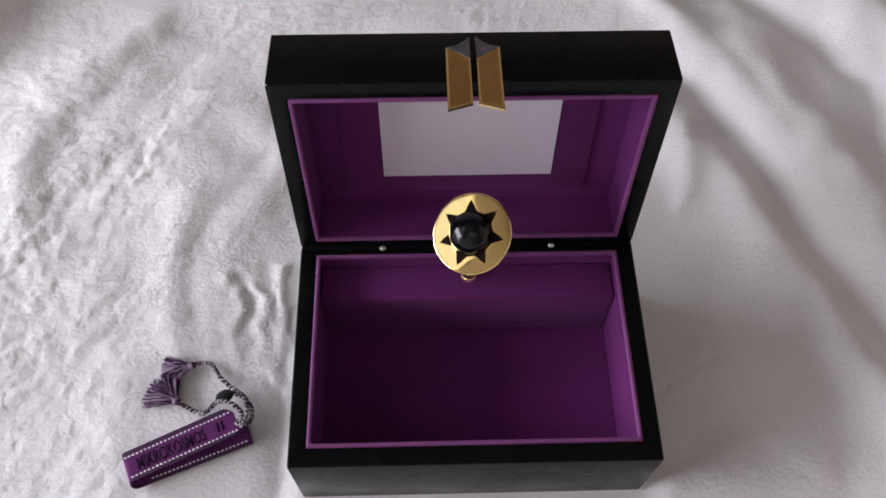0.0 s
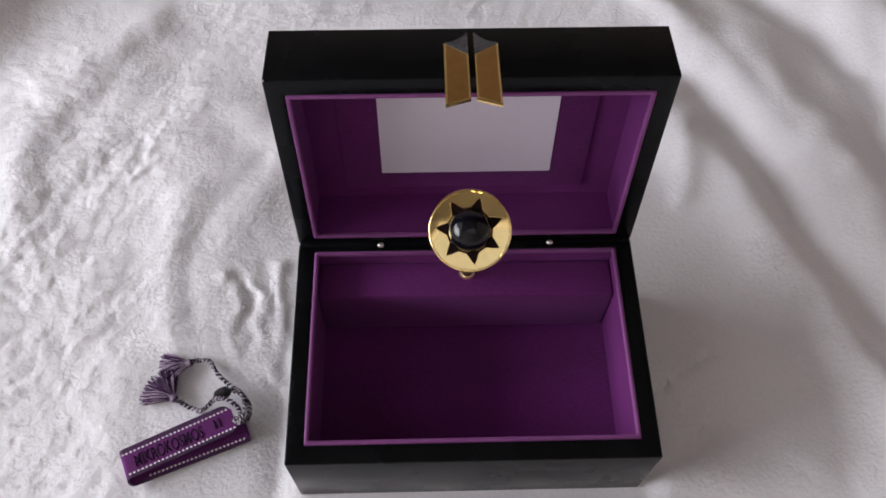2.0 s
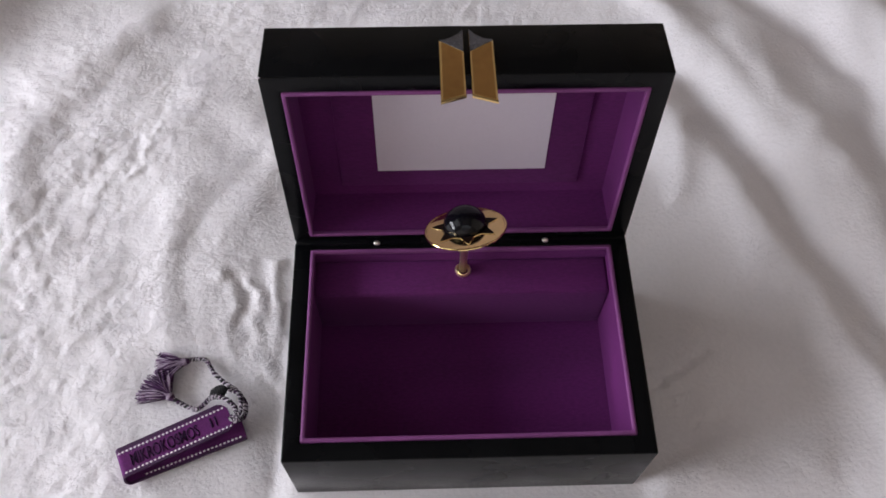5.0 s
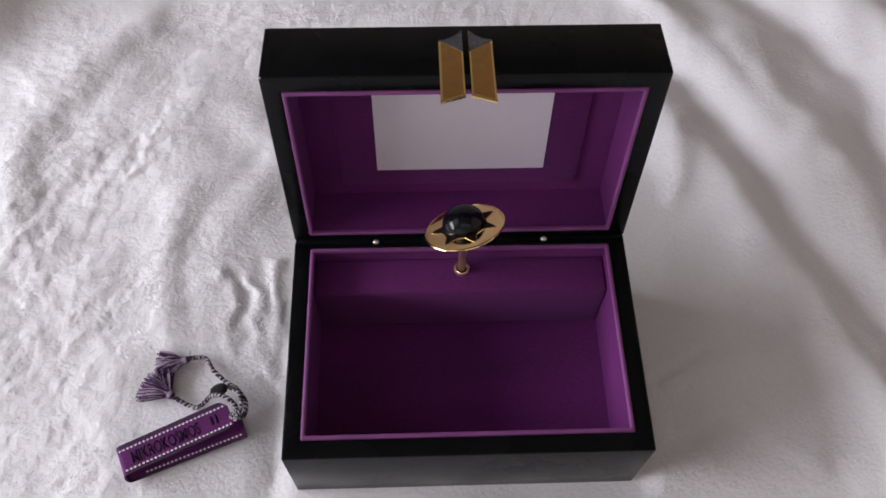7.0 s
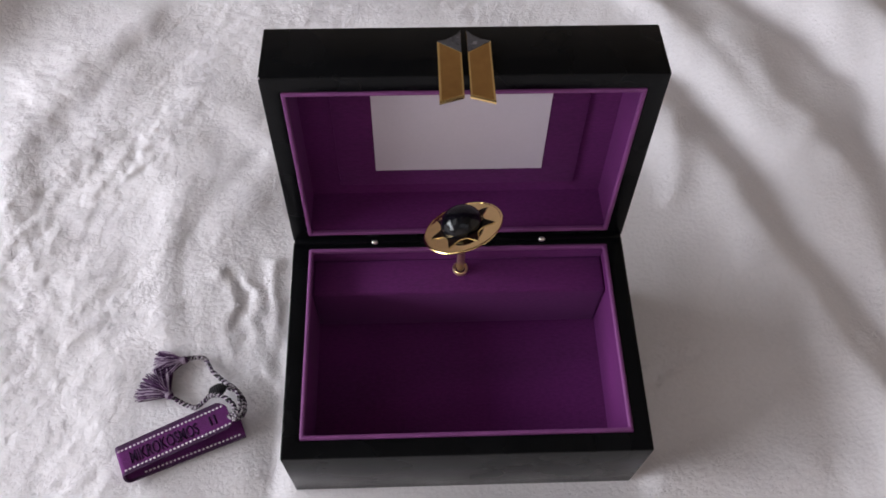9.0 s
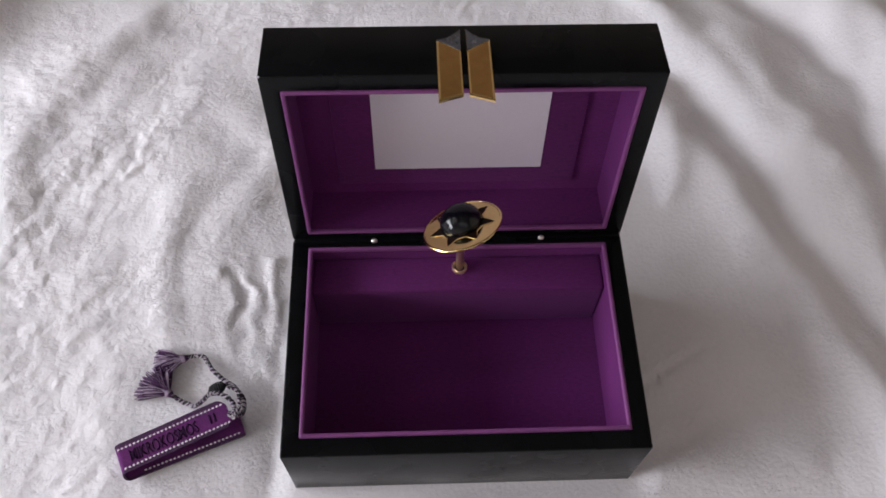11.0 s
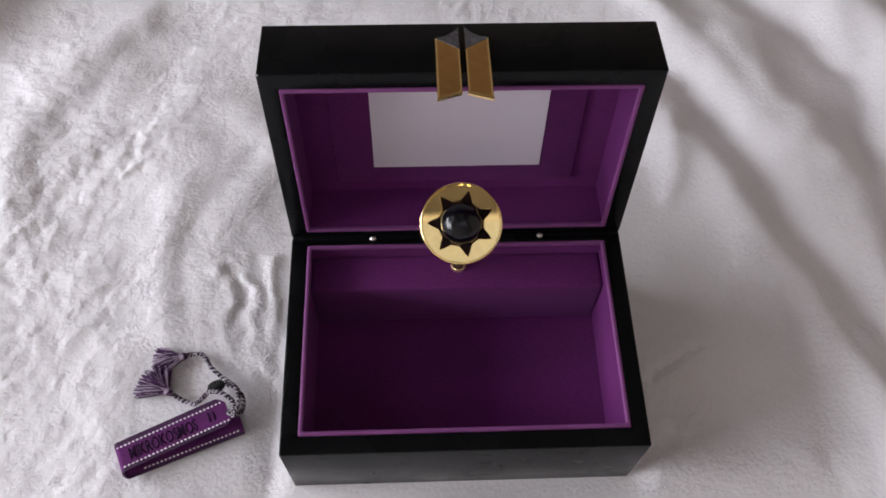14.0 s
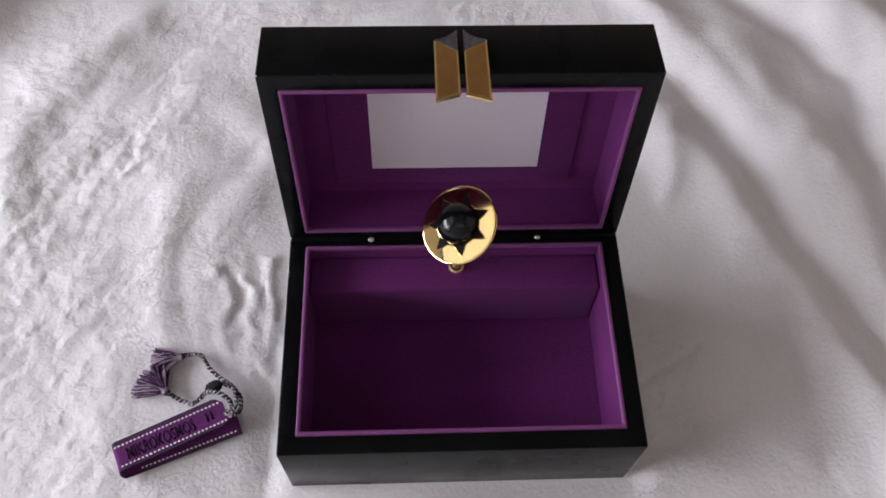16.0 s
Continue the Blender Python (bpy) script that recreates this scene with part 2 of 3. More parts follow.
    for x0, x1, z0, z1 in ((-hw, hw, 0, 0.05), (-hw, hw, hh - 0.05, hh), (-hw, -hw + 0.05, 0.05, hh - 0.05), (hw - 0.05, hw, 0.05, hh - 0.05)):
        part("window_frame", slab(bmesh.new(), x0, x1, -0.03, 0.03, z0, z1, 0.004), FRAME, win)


room()

# ---- the blanket ----


def value_noise(x, y, size, seed):
    """Smooth random relief with bumps of about the given size."""
    lat = np.random.default_rng(seed).random((64, 64))
    u, v = x / size + 31.7, y / size + 17.3
    i, j = np.floor(u).astype(int), np.floor(v).astype(int)
    fu, fv = u - i, v - j
    fu, fv = fu ** 3 * (fu * (6 * fu - 15) + 10), fv ** 3 * (fv * (6 * fv - 15) + 10)
    g = lambda a, b: lat[a % 64, b % 64]
    return (g(i, j) * (1 - fu) + g(i + 1, j) * fu) * (1 - fv) + (g(i, j + 1) * (1 - fu) + g(i + 1, j + 1) * fu) * fv - 0.5


def fold(x, y, line, height, width):
    """A ridge or, with a negative height, a valley along a line."""
    best = np.full(x.shape, 1e9)
    for (ax, ay), (bx, by) in zip(line, line[1:]):
        dx, dy = bx - ax, by - ay
        k = np.clip(((x - ax) * dx + (y - ay) * dy) / (dx * dx + dy * dy), 0, 1)
        best = np.minimum(best, (x - ax - k * dx) ** 2 + (y - ay - k * dy) ** 2)
    return height * np.exp(-best / (2 * width * width))


FOLDS = [
    # a broad fold curving away, its far side in shade
    ([(-0.2203, 0.2769), (-0.2555, 0.2478), (-0.2775, 0.22), (-0.2865, 0.1813), (-0.2832, 0.1405), (-0.2765, 0.0943)], 0.0050, 0.0130),
    ([(-0.22, 0.235), (-0.237, 0.20), (-0.242, 0.16)], 0.0018, 0.0130),
    ([(-0.322, 0.36), (-0.340, 0.305), (-0.372, 0.255)], 0.0280, 0.0210),
    # a crumpled seam of nap across the cloth
    ([(-0.170, 0.212), (-0.1991, 0.182), (-0.2124, 0.1591), (-0.2323, 0.1265), (-0.2467, 0.0997), (-0.2586, 0.0743)], 0.0009, 0.0048),
    ([(-0.2319, 0.1244), (-0.2451, 0.1009)], -0.0010, 0.0022),
    ([(-0.2096, 0.1775), (-0.2023, 0.1657)], -0.0009, 0.0024),
    # two soft folds running down past the wristband
    ([(-0.172, 0.130), (-0.1805, 0.0923), (-0.1768, 0.0572), (-0.1676, 0.0242)], 0.0032, 0.0105),
    ([(-0.1250, 0.1500), (-0.1414, 0.1077), (-0.1448, 0.0717), (-0.141, 0.0342), (-0.1364, 0.0199)], 0.0020, 0.0095),
    # narrow wrinkles beside the box
    ([(-0.1265, 0.080), (-0.1187, 0.0558), (-0.118, 0.0337), (-0.1089, 0.0123), (-0.1071, -0.0048)], 0.0015, 0.0030),
    ([(-0.138, 0.0715), (-0.1328, 0.0413), (-0.1266, 0.0197), (-0.1201, -0.0011)], 0.0013, 0.0030),
    ([(-0.1115, 0.0827), (-0.1056, 0.0555), (-0.106, 0.0262)], 0.0015, 0.0032),
    ([(-0.1290, 0.072), (-0.1255, 0.0450), (-0.1210, 0.020)], -0.0006, 0.0030),
    ([(-0.1589, 0.1931), (-0.1375, 0.1644)], -0.0018, 0.0110),
    ([(0.152, 0.185), (0.1420, 0.1274)], 0.0022, 0.0050),
    ([(0.150, 0.30), (0.170, 0.255), (0.190, 0.20), (0.215, 0.16)], 0.0075, 0.0143),
    ([(0.152, 0.222), (0.172, 0.180), (0.196, 0.138), (0.213, 0.090), (0.227, 0.050), (0.252, -0.010), (0.275, -0.06)], -0.0050, 0.0135),
    ([(0.130, 0.200), (0.148, 0.164), (0.172, 0.122), (0.190, 0.078), (0.203, 0.044), (0.226, -0.015), (0.250, -0.065)], 0.0098, 0.0122),
    ([(0.225, 0.32), (0.258, 0.27), (0.280, 0.215), (0.292, 0.13), (0.30, 0.02)], -0.0111, 0.0143),
    ([(0.205, 0.25), (0.228, 0.196), (0.244, 0.140)], 0.0070, 0.0130),
    ([(0.28, 0.32), (0.315, 0.26), (0.33, 0.18)], 0.0111, 0.0165),
    ([(0.10, -0.066), (0.158, -0.062), (0.19, -0.05)], 0.0037, 0.0110),
    # an added rise at the right; its slope catches light to brighten the cloth
    ([(0.33, -0.14), (0.36, 0.02), (0.37, 0.14)], 0.0250, 0.0720),
    ([(0.108, -0.003), (0.112, 0.000)], -0.0011, 0.0026),
    ([(0.119, 0.006), (0.124, 0.011)], -0.0011, 0.0026),
    ([(0.133, 0.019), (0.138, 0.022)], -0.0014, 0.0024),
]


def rect_mask(x, y, x0, x1, y0, y1, soft):
    """1 inside the rectangle, falling to 0 over soft metres outside."""
    d = np.hypot(np.maximum(np.maximum(x0 - x, x - x1), 0), np.maximum(np.maximum(y0 - y, y - y1), 0))
    k = np.clip(1 - d / soft, 0, 1)
    return k * k * (3 - 2 * k)


BED_Z = -0.0040


def blanket_height(x, y):
    z = np.zeros(x.shape)
    # folds wander and swell a little along their lines
    fx = x + 0.016 * value_noise(x, y, 0.055, 31) + 0.006 * value_noise(x, y, 0.02, 33)
    fy = y + 0.016 * value_noise(x, y, 0.055, 32) + 0.006 * value_noise(x, y, 0.02, 34)
    crinkle = rect_mask(x, y, -0.140, -0.095, -0.01, 0.085, 0.015)
    fx = fx + 0.0060 * crinkle * value_noise(x, y, 0.0085, 36)
    swell = 1 + 0.5 * value_noise(x, y, 0.06, 35) + 0.9 * crinkle * value_noise(x, y, 0.013, 37)
    for line, h, w in FOLDS:
        z += swell * fold(fx, fy, line, h, w)
    wx, wy = x + 0.03 * value_noise(x, y, 0.09, 5), y + 0.03 * value_noise(x, y, 0.09, 6)
    # the nap is brushed along one slant; towards the far side it lies smoother
    along, across = 0.73 * wx + 0.68 * wy, -0.68 * wx + 0.73 * wy
    smooth = 1 - 0.55 * np.clip((x - 0.06) / 0.08, 0, 1)
    z += 0.009 * value_noise(wx, wy, 0.10, 1) + smooth * (0.0022 * value_noise(wx, wy, 0.042, 2) + 0.0014 * value_noise(along * 0.6, across, 0.030, 12))
    nap = 1 - np.abs(value_noise(along * 0.5, across, 0.013, 3)) * 2
    seam = fold(fx, fy, [(-0.165, 0.215), (-0.2124, 0.1591), (-0.2586, 0.0743)], 1.0, 0.016) + fold(fx, fy, [(-0.30, 0.17), (-0.26, 0.05), (-0.20, 0.0)], 1.0, 0.04)
    rough = smooth * np.clip(0.45 + 0.9 * value_noise(x, y, 0.06, 9) + 0.45 * seam, 0.12, 1.2)
    z += rough * (0.0006 * (nap - 0.6) + 0.0012 * value_noise(along * 0.8, across, 0.0072, 4) + 0.0010 * value_noise(wx, wy, 0.0040, 8))
    flat = np.maximum(rect_mask(x, y, -0.0905, 0.092, -0.062, 0.092, 0.016), 0.85 * rect_mask(x, y, -0.176, -0.122, -0.05, 0.012, 0.022))
    away = rect_mask(x, y, -0.40, 0.40, -0.10, 0.36, 0.22)
    return away * z * (1 - flat) - 0.0006 * flat + BED_Z


def blanket():
    def axis(a, b, fine0, fine1, step):
        inner = list(np.arange(fine0, fine1, step))
        left, right, s = [], [], step
        p = fine0
        while p > a:
            s *= 1.25
            p = max(a, p - s)
            left.append(p)
        p, s = inner[-1], step
        while p < b:
            s *= 1.25
            p = min(b, p + s)
            right.append(p)
        return np.array(left[::-1] + inner + right)
    xs = axis(ROOM_L, ROOM_R, -0.40, 0.40, 0.0014)
    ys = axis(ROOM_F, ROOM_B, -0.10, 0.36, 0.0014)
    gx, gy = np.meshgrid(xs, ys)
    gz = blanket_height(gx, gy)
    nx, ny = len(xs), len(ys)
    co = np.stack([gx, gy, gz], -1).reshape(-1, 3)
    idx = np.arange(nx * ny).reshape(ny, nx)
    quads = np.stack([idx[:-1, :-1], idx[:-1, 1:], idx[1:, 1:], idx[1:, :-1]], -1).reshape(-1, 4)
    me = bpy.data.meshes.new("blanket")
    me.vertices.add(len(co))
    me.vertices.foreach_set("co", co.ravel())
    me.loops.add(quads.size)
    me.loops.foreach_set("vertex_index", quads.ravel())
    me.polygons.add(len(quads))
    me.polygons.foreach_set("loop_start", np.arange(0, quads.size, 4))
    me.update(calc_edges=True)
    me.materials.append(PLUSH)
    me.shade_smooth()
    cloth = tagged(new("blanket", me), "white plush fleece blanket spread out in soft folds", "blanket", kind="structure")
    pile(cloth)


def pile(cloth, count=330000):
    """Short bent fibres lying in brushed clumps over the part that lies in view."""
    rng = np.random.default_rng(11)
    x, y = rng.uniform(-0.38, 0.38, count), rng.uniform(-0.085, 0.34, count)
    under = (np.abs(x) < 0.0905) & (np.abs(y) < 0.0605)
    x, y = x[~under], y[~under]
    dens = 0.55 + 1.1 * value_noise(x, y, 0.03, 21) + 0.8 * value_noise(x, y, 0.011, 22) - 1.6 * np.clip(x, 0, 0.3)
    keep = rng.random(len(x)) < np.clip(dens, 0.12, 1)
    x, y = x[keep], y[keep]
    n = len(x)
    z = blanket_height(x, y)
    turn = 6.0 * value_noise(x, y, 0.045, 23) + 5.0 * value_noise(x, y, 0.012, 24) - 0.9 + rng.normal(0, 0.35, n)
    ln = rng.uniform(0.0013, 0.0031, n) * (1 + 0.8 * value_noise(x, y, 0.02, 25))
    near = (np.abs(x) < 0.096) & (np.abs(y) < 0.066)
    ln = np.where(near, ln * 0.45, ln) * np.clip(1 - 2.4 * np.clip(x - 0.03, 0, 0.3), 0.5, 1)
    dx, dy = np.cos(turn), np.sin(turn)
    lift = rng.uniform(0.22, 0.60, n)
    half = 0.00011
    base = np.stack([x, y, z - 0.0002], -1)
    side = np.stack([-dy, dx, np.zeros(n)], -1) * half
    mid = base + np.stack([dx, dy, 1.1 * lift], -1) * (ln * 0.5)[:, None]
    tip = mid + np.stack([dx, dy, 0.25 * lift], -1) * (ln * 0.55)[:, None]
    co = np.stack([base - side, base + side, mid - side, mid + side, tip], 1).reshape(-1, 3)
    k = np.arange(n)[:, None] * 5
    loops = np.concatenate([k + np.array([[0, 1, 3]]), k + np.array([[0, 3, 2]]), k + np.array([[2, 3, 4]])], 1).ravel()
    me = bpy.data.meshes.new("fleece_pile")
    me.vertices.add(len(co))
    me.vertices.foreach_set("co", co.ravel())
    me.loops.add(len(loops))
    me.loops.foreach_set("vertex_index", loops)
    me.polygons.add(len(loops) // 3)
    me.polygons.foreach_set("loop_start", np.arange(0, len(loops), 3))
    me.update(calc_edges=True)
    me.materials.append(FIBRE)
    me.shade_smooth()
    ob = tagged(new("fleece_pile", me), "short brushed white fleece fibres", kind="stuff")
    ob.parent = cloth


blanket()

# ---- the music box ----
W, D, H, L, OPEN = 0.180, 0.120, 0.0538, 0.0321, 95.6
RIM, XI = 0.0090, 0.0795
LEDGE_Y, LEDGE_Z, BASE_Z = 0.0322, 0.0435, -0.0046
AXIS = (0.0008, 0.0465, 0.0885)


def music_box():
    box = new("music_box")
    tagged(box, "open black lacquered wooden music box lined in purple", "music box")
    part("body", tray(-W / 2, W / 2, -D / 2, D / 2, BASE_Z, H, RIM - 0.0004, RIM - 0.0004, RIM + 0.0002, 0.0048, 0.007, 0.0007), BLACK, box, "black lacquered wooden body")
    # purple lining: walls, floor, rolled edge
    y0, y1 = -D / 2 + RIM + 0.0002, D / 2 - 0.0048
    xw = W / 2 - RIM + 0.0004
    lin = tray(-xw, xw, y0, y1, 0.0032, H - 0.0004, 0.0015, 0.0015, 0.0015, 0.0015, 0.0012, 0.0004, 2)
    lining = part("lining", lin, PURPLE, box, "purple flocked lining of the compartment")
    part("lining_edge", frame_ring(-xw + 0.0001, xw - 0.0001, y0 + 0.0001, y1 - 0.0001, H - 0.0020, H + 0.0007, 0.0023, 0.0009), PIPING, lining, "rolled purple lining edge")
    # raised cover over the mechanism at the back
    bm = slab(bmesh.new(), -XI - 0.0004, XI + 0.0004, LEDGE_Y, y1 - 0.0016, 0.0040, LEDGE_Z, 0.0018, 5)
    part("mechanism_cover", bm, PURPLE, box, "purple covered ledge over the musical movement")
    for x in (-0.0456, 0.0454):
        pin = bmesh.new()
        bmesh.ops.create_uvsphere(pin, u_segments=20, v_segments=12, radius=1.0)
        pin.transform(Matrix.Diagonal((0.0018, 0.0014, 0.0013, 1)))
        part("hinge_pin", pin, PIN, box, "small round pale brass hinge pin", m=pose(x, D / 2 - 0.0028, H + 0.0028))
    # added black filler: stands in for the dark gap between lid and body
    part("hinge", slab(bmesh.new(), -W / 2 + 0.001, W / 2 - 0.001, D / 2 - 0.0030, D / 2 + 0.0022, H - 0.0035, H + 0.0028, 0.0004, 2), BLACK, box, "black filler strip standing in for the dark hinge gap")
    # lid, standing open past upright
    th = radians(OPEN)
    s_dir, m_dir = Vector((0, -math.cos(th), math.sin(th))), Vector((0, -math.sin(th), -math.cos(th)))
    m = Matrix.Identity(4)
    for i, col in enumerate((Vector((1, 0, 0)), s_dir, m_dir, Vector((0, D / 2, H + 0.0006)))):
        for r in range(3):
            m[r][i] = col[r]
    lid = part("lid", tray(-W / 2, W / 2, 0, D, -L, 0, RIM, RIM, 0.0050, RIM, 0.003, 0.0007), BLACK, box, "black lacquered wooden lid standing open", m=m)
    ly0, ly1 = 0.0050, D - RIM
    part("lid_lining", tray(-xw, xw, ly0, ly1, -L + 0.0032, -0.0004, 0.0015, 0.0015, 0.0015, 0.0015, 0.0012, 0.0004, 2), PURPLE, lid, "purple lining of the lid")
    part("lid_lining_edge", frame_ring(-xw + 0.0001, xw - 0.0001, ly0 + 0.0001, ly1 - 0.0001, -0.0020, 0.0006, 0.0021, 0.0007), PIPING, lid, "rolled purple lining edge")
    part("lid_panel", slab(bmesh.new(), -0.0640, 0.0640, 0.0150, ly1 - 0.004, -L + 0.0043, -L + 0.0058, 0.0004, 2), PURPLE, lid, "raised purple panel inside the lid")
    card = slab(bmesh.new(), -0.0440, 0.0452, 0.0275, 0.0925, -L + 0.0057, -L + 0.0062, 0.0001, 1)
    part("card", card, PAPER, lid, "plain white paper card inside the lid")
    chip = bmesh.new()
    bmesh.ops.create_icosphere(chip, subdivisions=2, radius=0.0007)
    chip.transform(pose(-W / 2 + 0.0004, D - 0.0004, -0.0004) @ Matrix.Diagonal((1.3, 0.8, 0.7, 1)))
    part("chip", chip, PAPER, lid, "pale chip in the lacquer at the corner")
    # gold two-leaf clasp plate on the lid's front, reaching past the rim
    for side in (-1, 1):
        clasp_leaf(lid, side)
    # post collar on the ledge
    collar = lathe([(0.0023, -0.0008), (0.0028, 0.0010), (0.0033, 0.0017), (0.0039, 0.0018), (0.0043, 0.0012), (0.0043, -0.0008), (0.0023, -0.0008)], 32)
    part("post_collar", collar, BRASS, box, "polished gold collar", m=pose(AXIS[0], AXIS[1], LEDGE_Z))
    return box


def prism(bm, outline, z0, z1, inset=0.0):
    """A plate of the given outline, its upper edge drawn in."""
    c = Vector((sum(p[0] for p in outline) / len(outline), sum(p[1] for p in outline) / len(outline)))
    lo = [bm.verts.new((x, y, z0)) for x, y in outline]
    mid = [bm.verts.new((x, y, z1 - inset)) for x, y in outline]
    hi = []
    for x, y in outline:
        d = (c - Vector((x, y)))
        d.normalize()
        hi.append(bm.verts.new((x + d.x * inset * 1.4, y + d.y * inset * 1.4, z1)))
    n = len(outline)
    bm.faces.new(lo[::-1])
    bm.faces.new(hi)
    for a, b in ((lo, mid), (mid, hi)):
        for i in range(n):
            j = (i + 1) % n
            bm.faces.new((a[i], a[j], b[j], b[i]))
    bmesh.ops.recalc_face_normals(bm, faces=bm.faces)


def clasp_leaf(lid, side):
    """One leaf: a bevelled gold plate with a slanted end, and a grey corner facet."""
    # leaf space: u across, v towards the box's inside, w out of the lid's front face
    m = Matrix(((1, 0, 0, 0), (0, 0, 1, D), (0, 1, 0, 0), (0, 0, 0, 1)))
    m[0][0] = side
    xo, xi = 0.0120, 0.0012
    # the end sweeps up to the inner corner in a hollow curve
    def sweep(a, b, sag, n=7):
        out = []
        for k in range(n + 1):
            f = k / n
            out.append((a[0] + (b[0] - a[0]) * f, a[1] + (b[1] - a[1]) * f + sag * math.sin(math.pi * f) ** 0.8 * (1 - 0.25 * f)))
        return out
    rim = bmesh.new()
    prism(rim, [(xo, 0.0175), (xi, 0.0138)] + sweep((xi, -0.0272), (xo, -0.0204), 0.0019), 0.0, 0.0016, 0.0005)
    for v in rim.verts:
        v.co = m @ v.co
    bmesh.ops.recalc_face_normals(rim, faces=rim.faces)
    leaf = part("clasp_leaf", rim, GOLD, lid, "polished gold clasp leaf with bevelled edges", smooth=False)
    face = bmesh.new()
    prism(face, [(xo - 0.0010, 0.0163), (xi + 0.0009, 0.0129), (xi + 0.0009, -0.0128), (xo - 0.0010, -0.0192)], 0.0014, 0.0018, 0.0001)
    for v in face.verts:
        v.co = m @ v.co
    bmesh.ops.recalc_face_normals(face, faces=face.faces)
    part("leaf_face", face, GOLD_DARK, leaf, "gold mirror face coloured as a dim brownish reflection", smooth=False)
    tip = bmesh.new()
    prism(tip, [(xo - 0.0003, -0.0199), (xi + 0.0002, -0.0130)] + sweep((xi + 0.0002, -0.0271), (xo - 0.0003, -0.0204), 0.0019), 0.0014, 0.0018, 0.00004)
    for v in tip.verts:
        v.co = m @ v.co
    bmesh.ops.recalc_face_normals(tip, faces=tip.faces)
    part("leaf_tip", tip, SILVER, leaf, "grey metal corner", smooth=False)


BOX = music_box()
TILT = 30.0
DOME = 0.0008


def planet():
    """The turning ornament: a tilted gold disc with a dark star and a black bead, on its post."""
    tilt = pose(0, 0, 0, TILT)
    dome = lambda r: 0.0003 + DOME * (1 - (r / 0.0196) ** 2)
    profile = [(0.0196 * k / 12, dome(0.0196 * k / 12)) for k in range(13)]
    bm = lathe(profile + [(0.0198, 0.0005), (0.0203, 0.0005), (0.0207, 0.0003), (0.0209, 0), (0.0208, -0.0006), (0.0202, -0.0010), (0, -0.0010)], 96)
    bm.transform(tilt)
    disc = part("disc", bm, GOLD, BOX, "tilted polished gold disc that turns on its post")
    disc.matrix_basis = pose(*AXIS)
    outline = []
    for k in range(7):
        a = radians(STAR + k * 360 / 7)
        h = math.pi / 7
        outline += [(0.0173, a), (0.0150, a + h * 0.22), (0.0130, a + h * 0.42), (0.0118, a + h * 0.62), (0.0116, a + h), (0.0118, a + h * 1.38), (0.0130, a + h * 1.58), (0.0150, a + h * 1.78)]
    def star_plate(low, high, z0, z1):
        """A plate that follows the dome, its edge sloping from the outer to the inner outline."""
        b = bmesh.new()
        rows = [[b.verts.new((r * g * math.cos(a), r * g * math.sin(a), dome(r * g) + z)) for r, a in outline] for g, z in ((low, z0), (high, z1))]
        rows.append([b.verts.new((0.0085 * math.cos(a), 0.0085 * math.sin(a), dome(0.0085) + z1)) for r, a in outline])
        for lo, hi in zip(rows, rows[1:]):
            for q in range(len(outline)):
                w = (q + 1) % len(outline)
                b.faces.new((lo[q], lo[w], hi[w], hi[q]))
        bmesh.ops.recalc_face_normals(b, faces=b.faces)
        b.transform(tilt)
        return b
    part("star_edge", star_plate(1.028, 1.004, -0.0002, 0.00034), GOLD, disc, "thin polished gold bevel round the star", smooth=False)
    part("star", star_plate(0.995, 0.988, 0.0001, 0.00046), ENAMEL, disc, "seven-pointed dark enamel star", smooth=False)
    bead = bmesh.new()
    bmesh.ops.create_uvsphere(bead, u_segments=48, v_segments=32, radius=1.0)
    bead.transform(tilt @ pose(0, 0, 0.0018) @ Matrix.Diagonal((0.0110, 0.0110, 0.0100, 1)))
    part("bead", bead, BEAD, disc, "glossy black glass bead")
    post = lathe([(0, -0.006), (0.0021, -0.006), (0.0021, -0.0436), (0.0018, -0.0444), (0, -0.0444)], 24)
    part("post", post, BRASS, disc, "slim gold post")
    return disc


STAR = 28.5
DISC = planet()


# ---- the wristband ----
BAND_W = 0.0150


def band_frame(s):
    """Along the folded ribbon, 0 to 1: middle point, direction along, direction across."""
    up0, up1 = Vector((-0.1804, -0.0459, 0.0092)), Vector((-0.1265, -0.0206, 0.0082))
    lo0, lo1 = Vector((-0.1786, -0.0478, 0.0022)), Vector((-0.1202, -0.0247, 0.0018))
    if s < 0.45:
        p = up1.lerp(up0, s / 0.45)
        across = (up1 - up0).normalized()
    elif s < 0.55:
        k = (s - 0.45) / 0.10
        a = math.pi * k
        p = up0.lerp(lo0, (1 - math.cos(a)) / 2)
        along = (up1 - up0).normalized()
        p = p - along * 0.0024 * math.sin(a)
        across = (up1 - up0).normalized().lerp((lo1 - lo0).normalized(), k)
    else:
        p = lo0.lerp(lo1, (s - 0.55) / 0.45)
        across = (lo1 - lo0).normalized()
    v = Vector((-across.y, across.x, 0)).normalized()
    return p, v


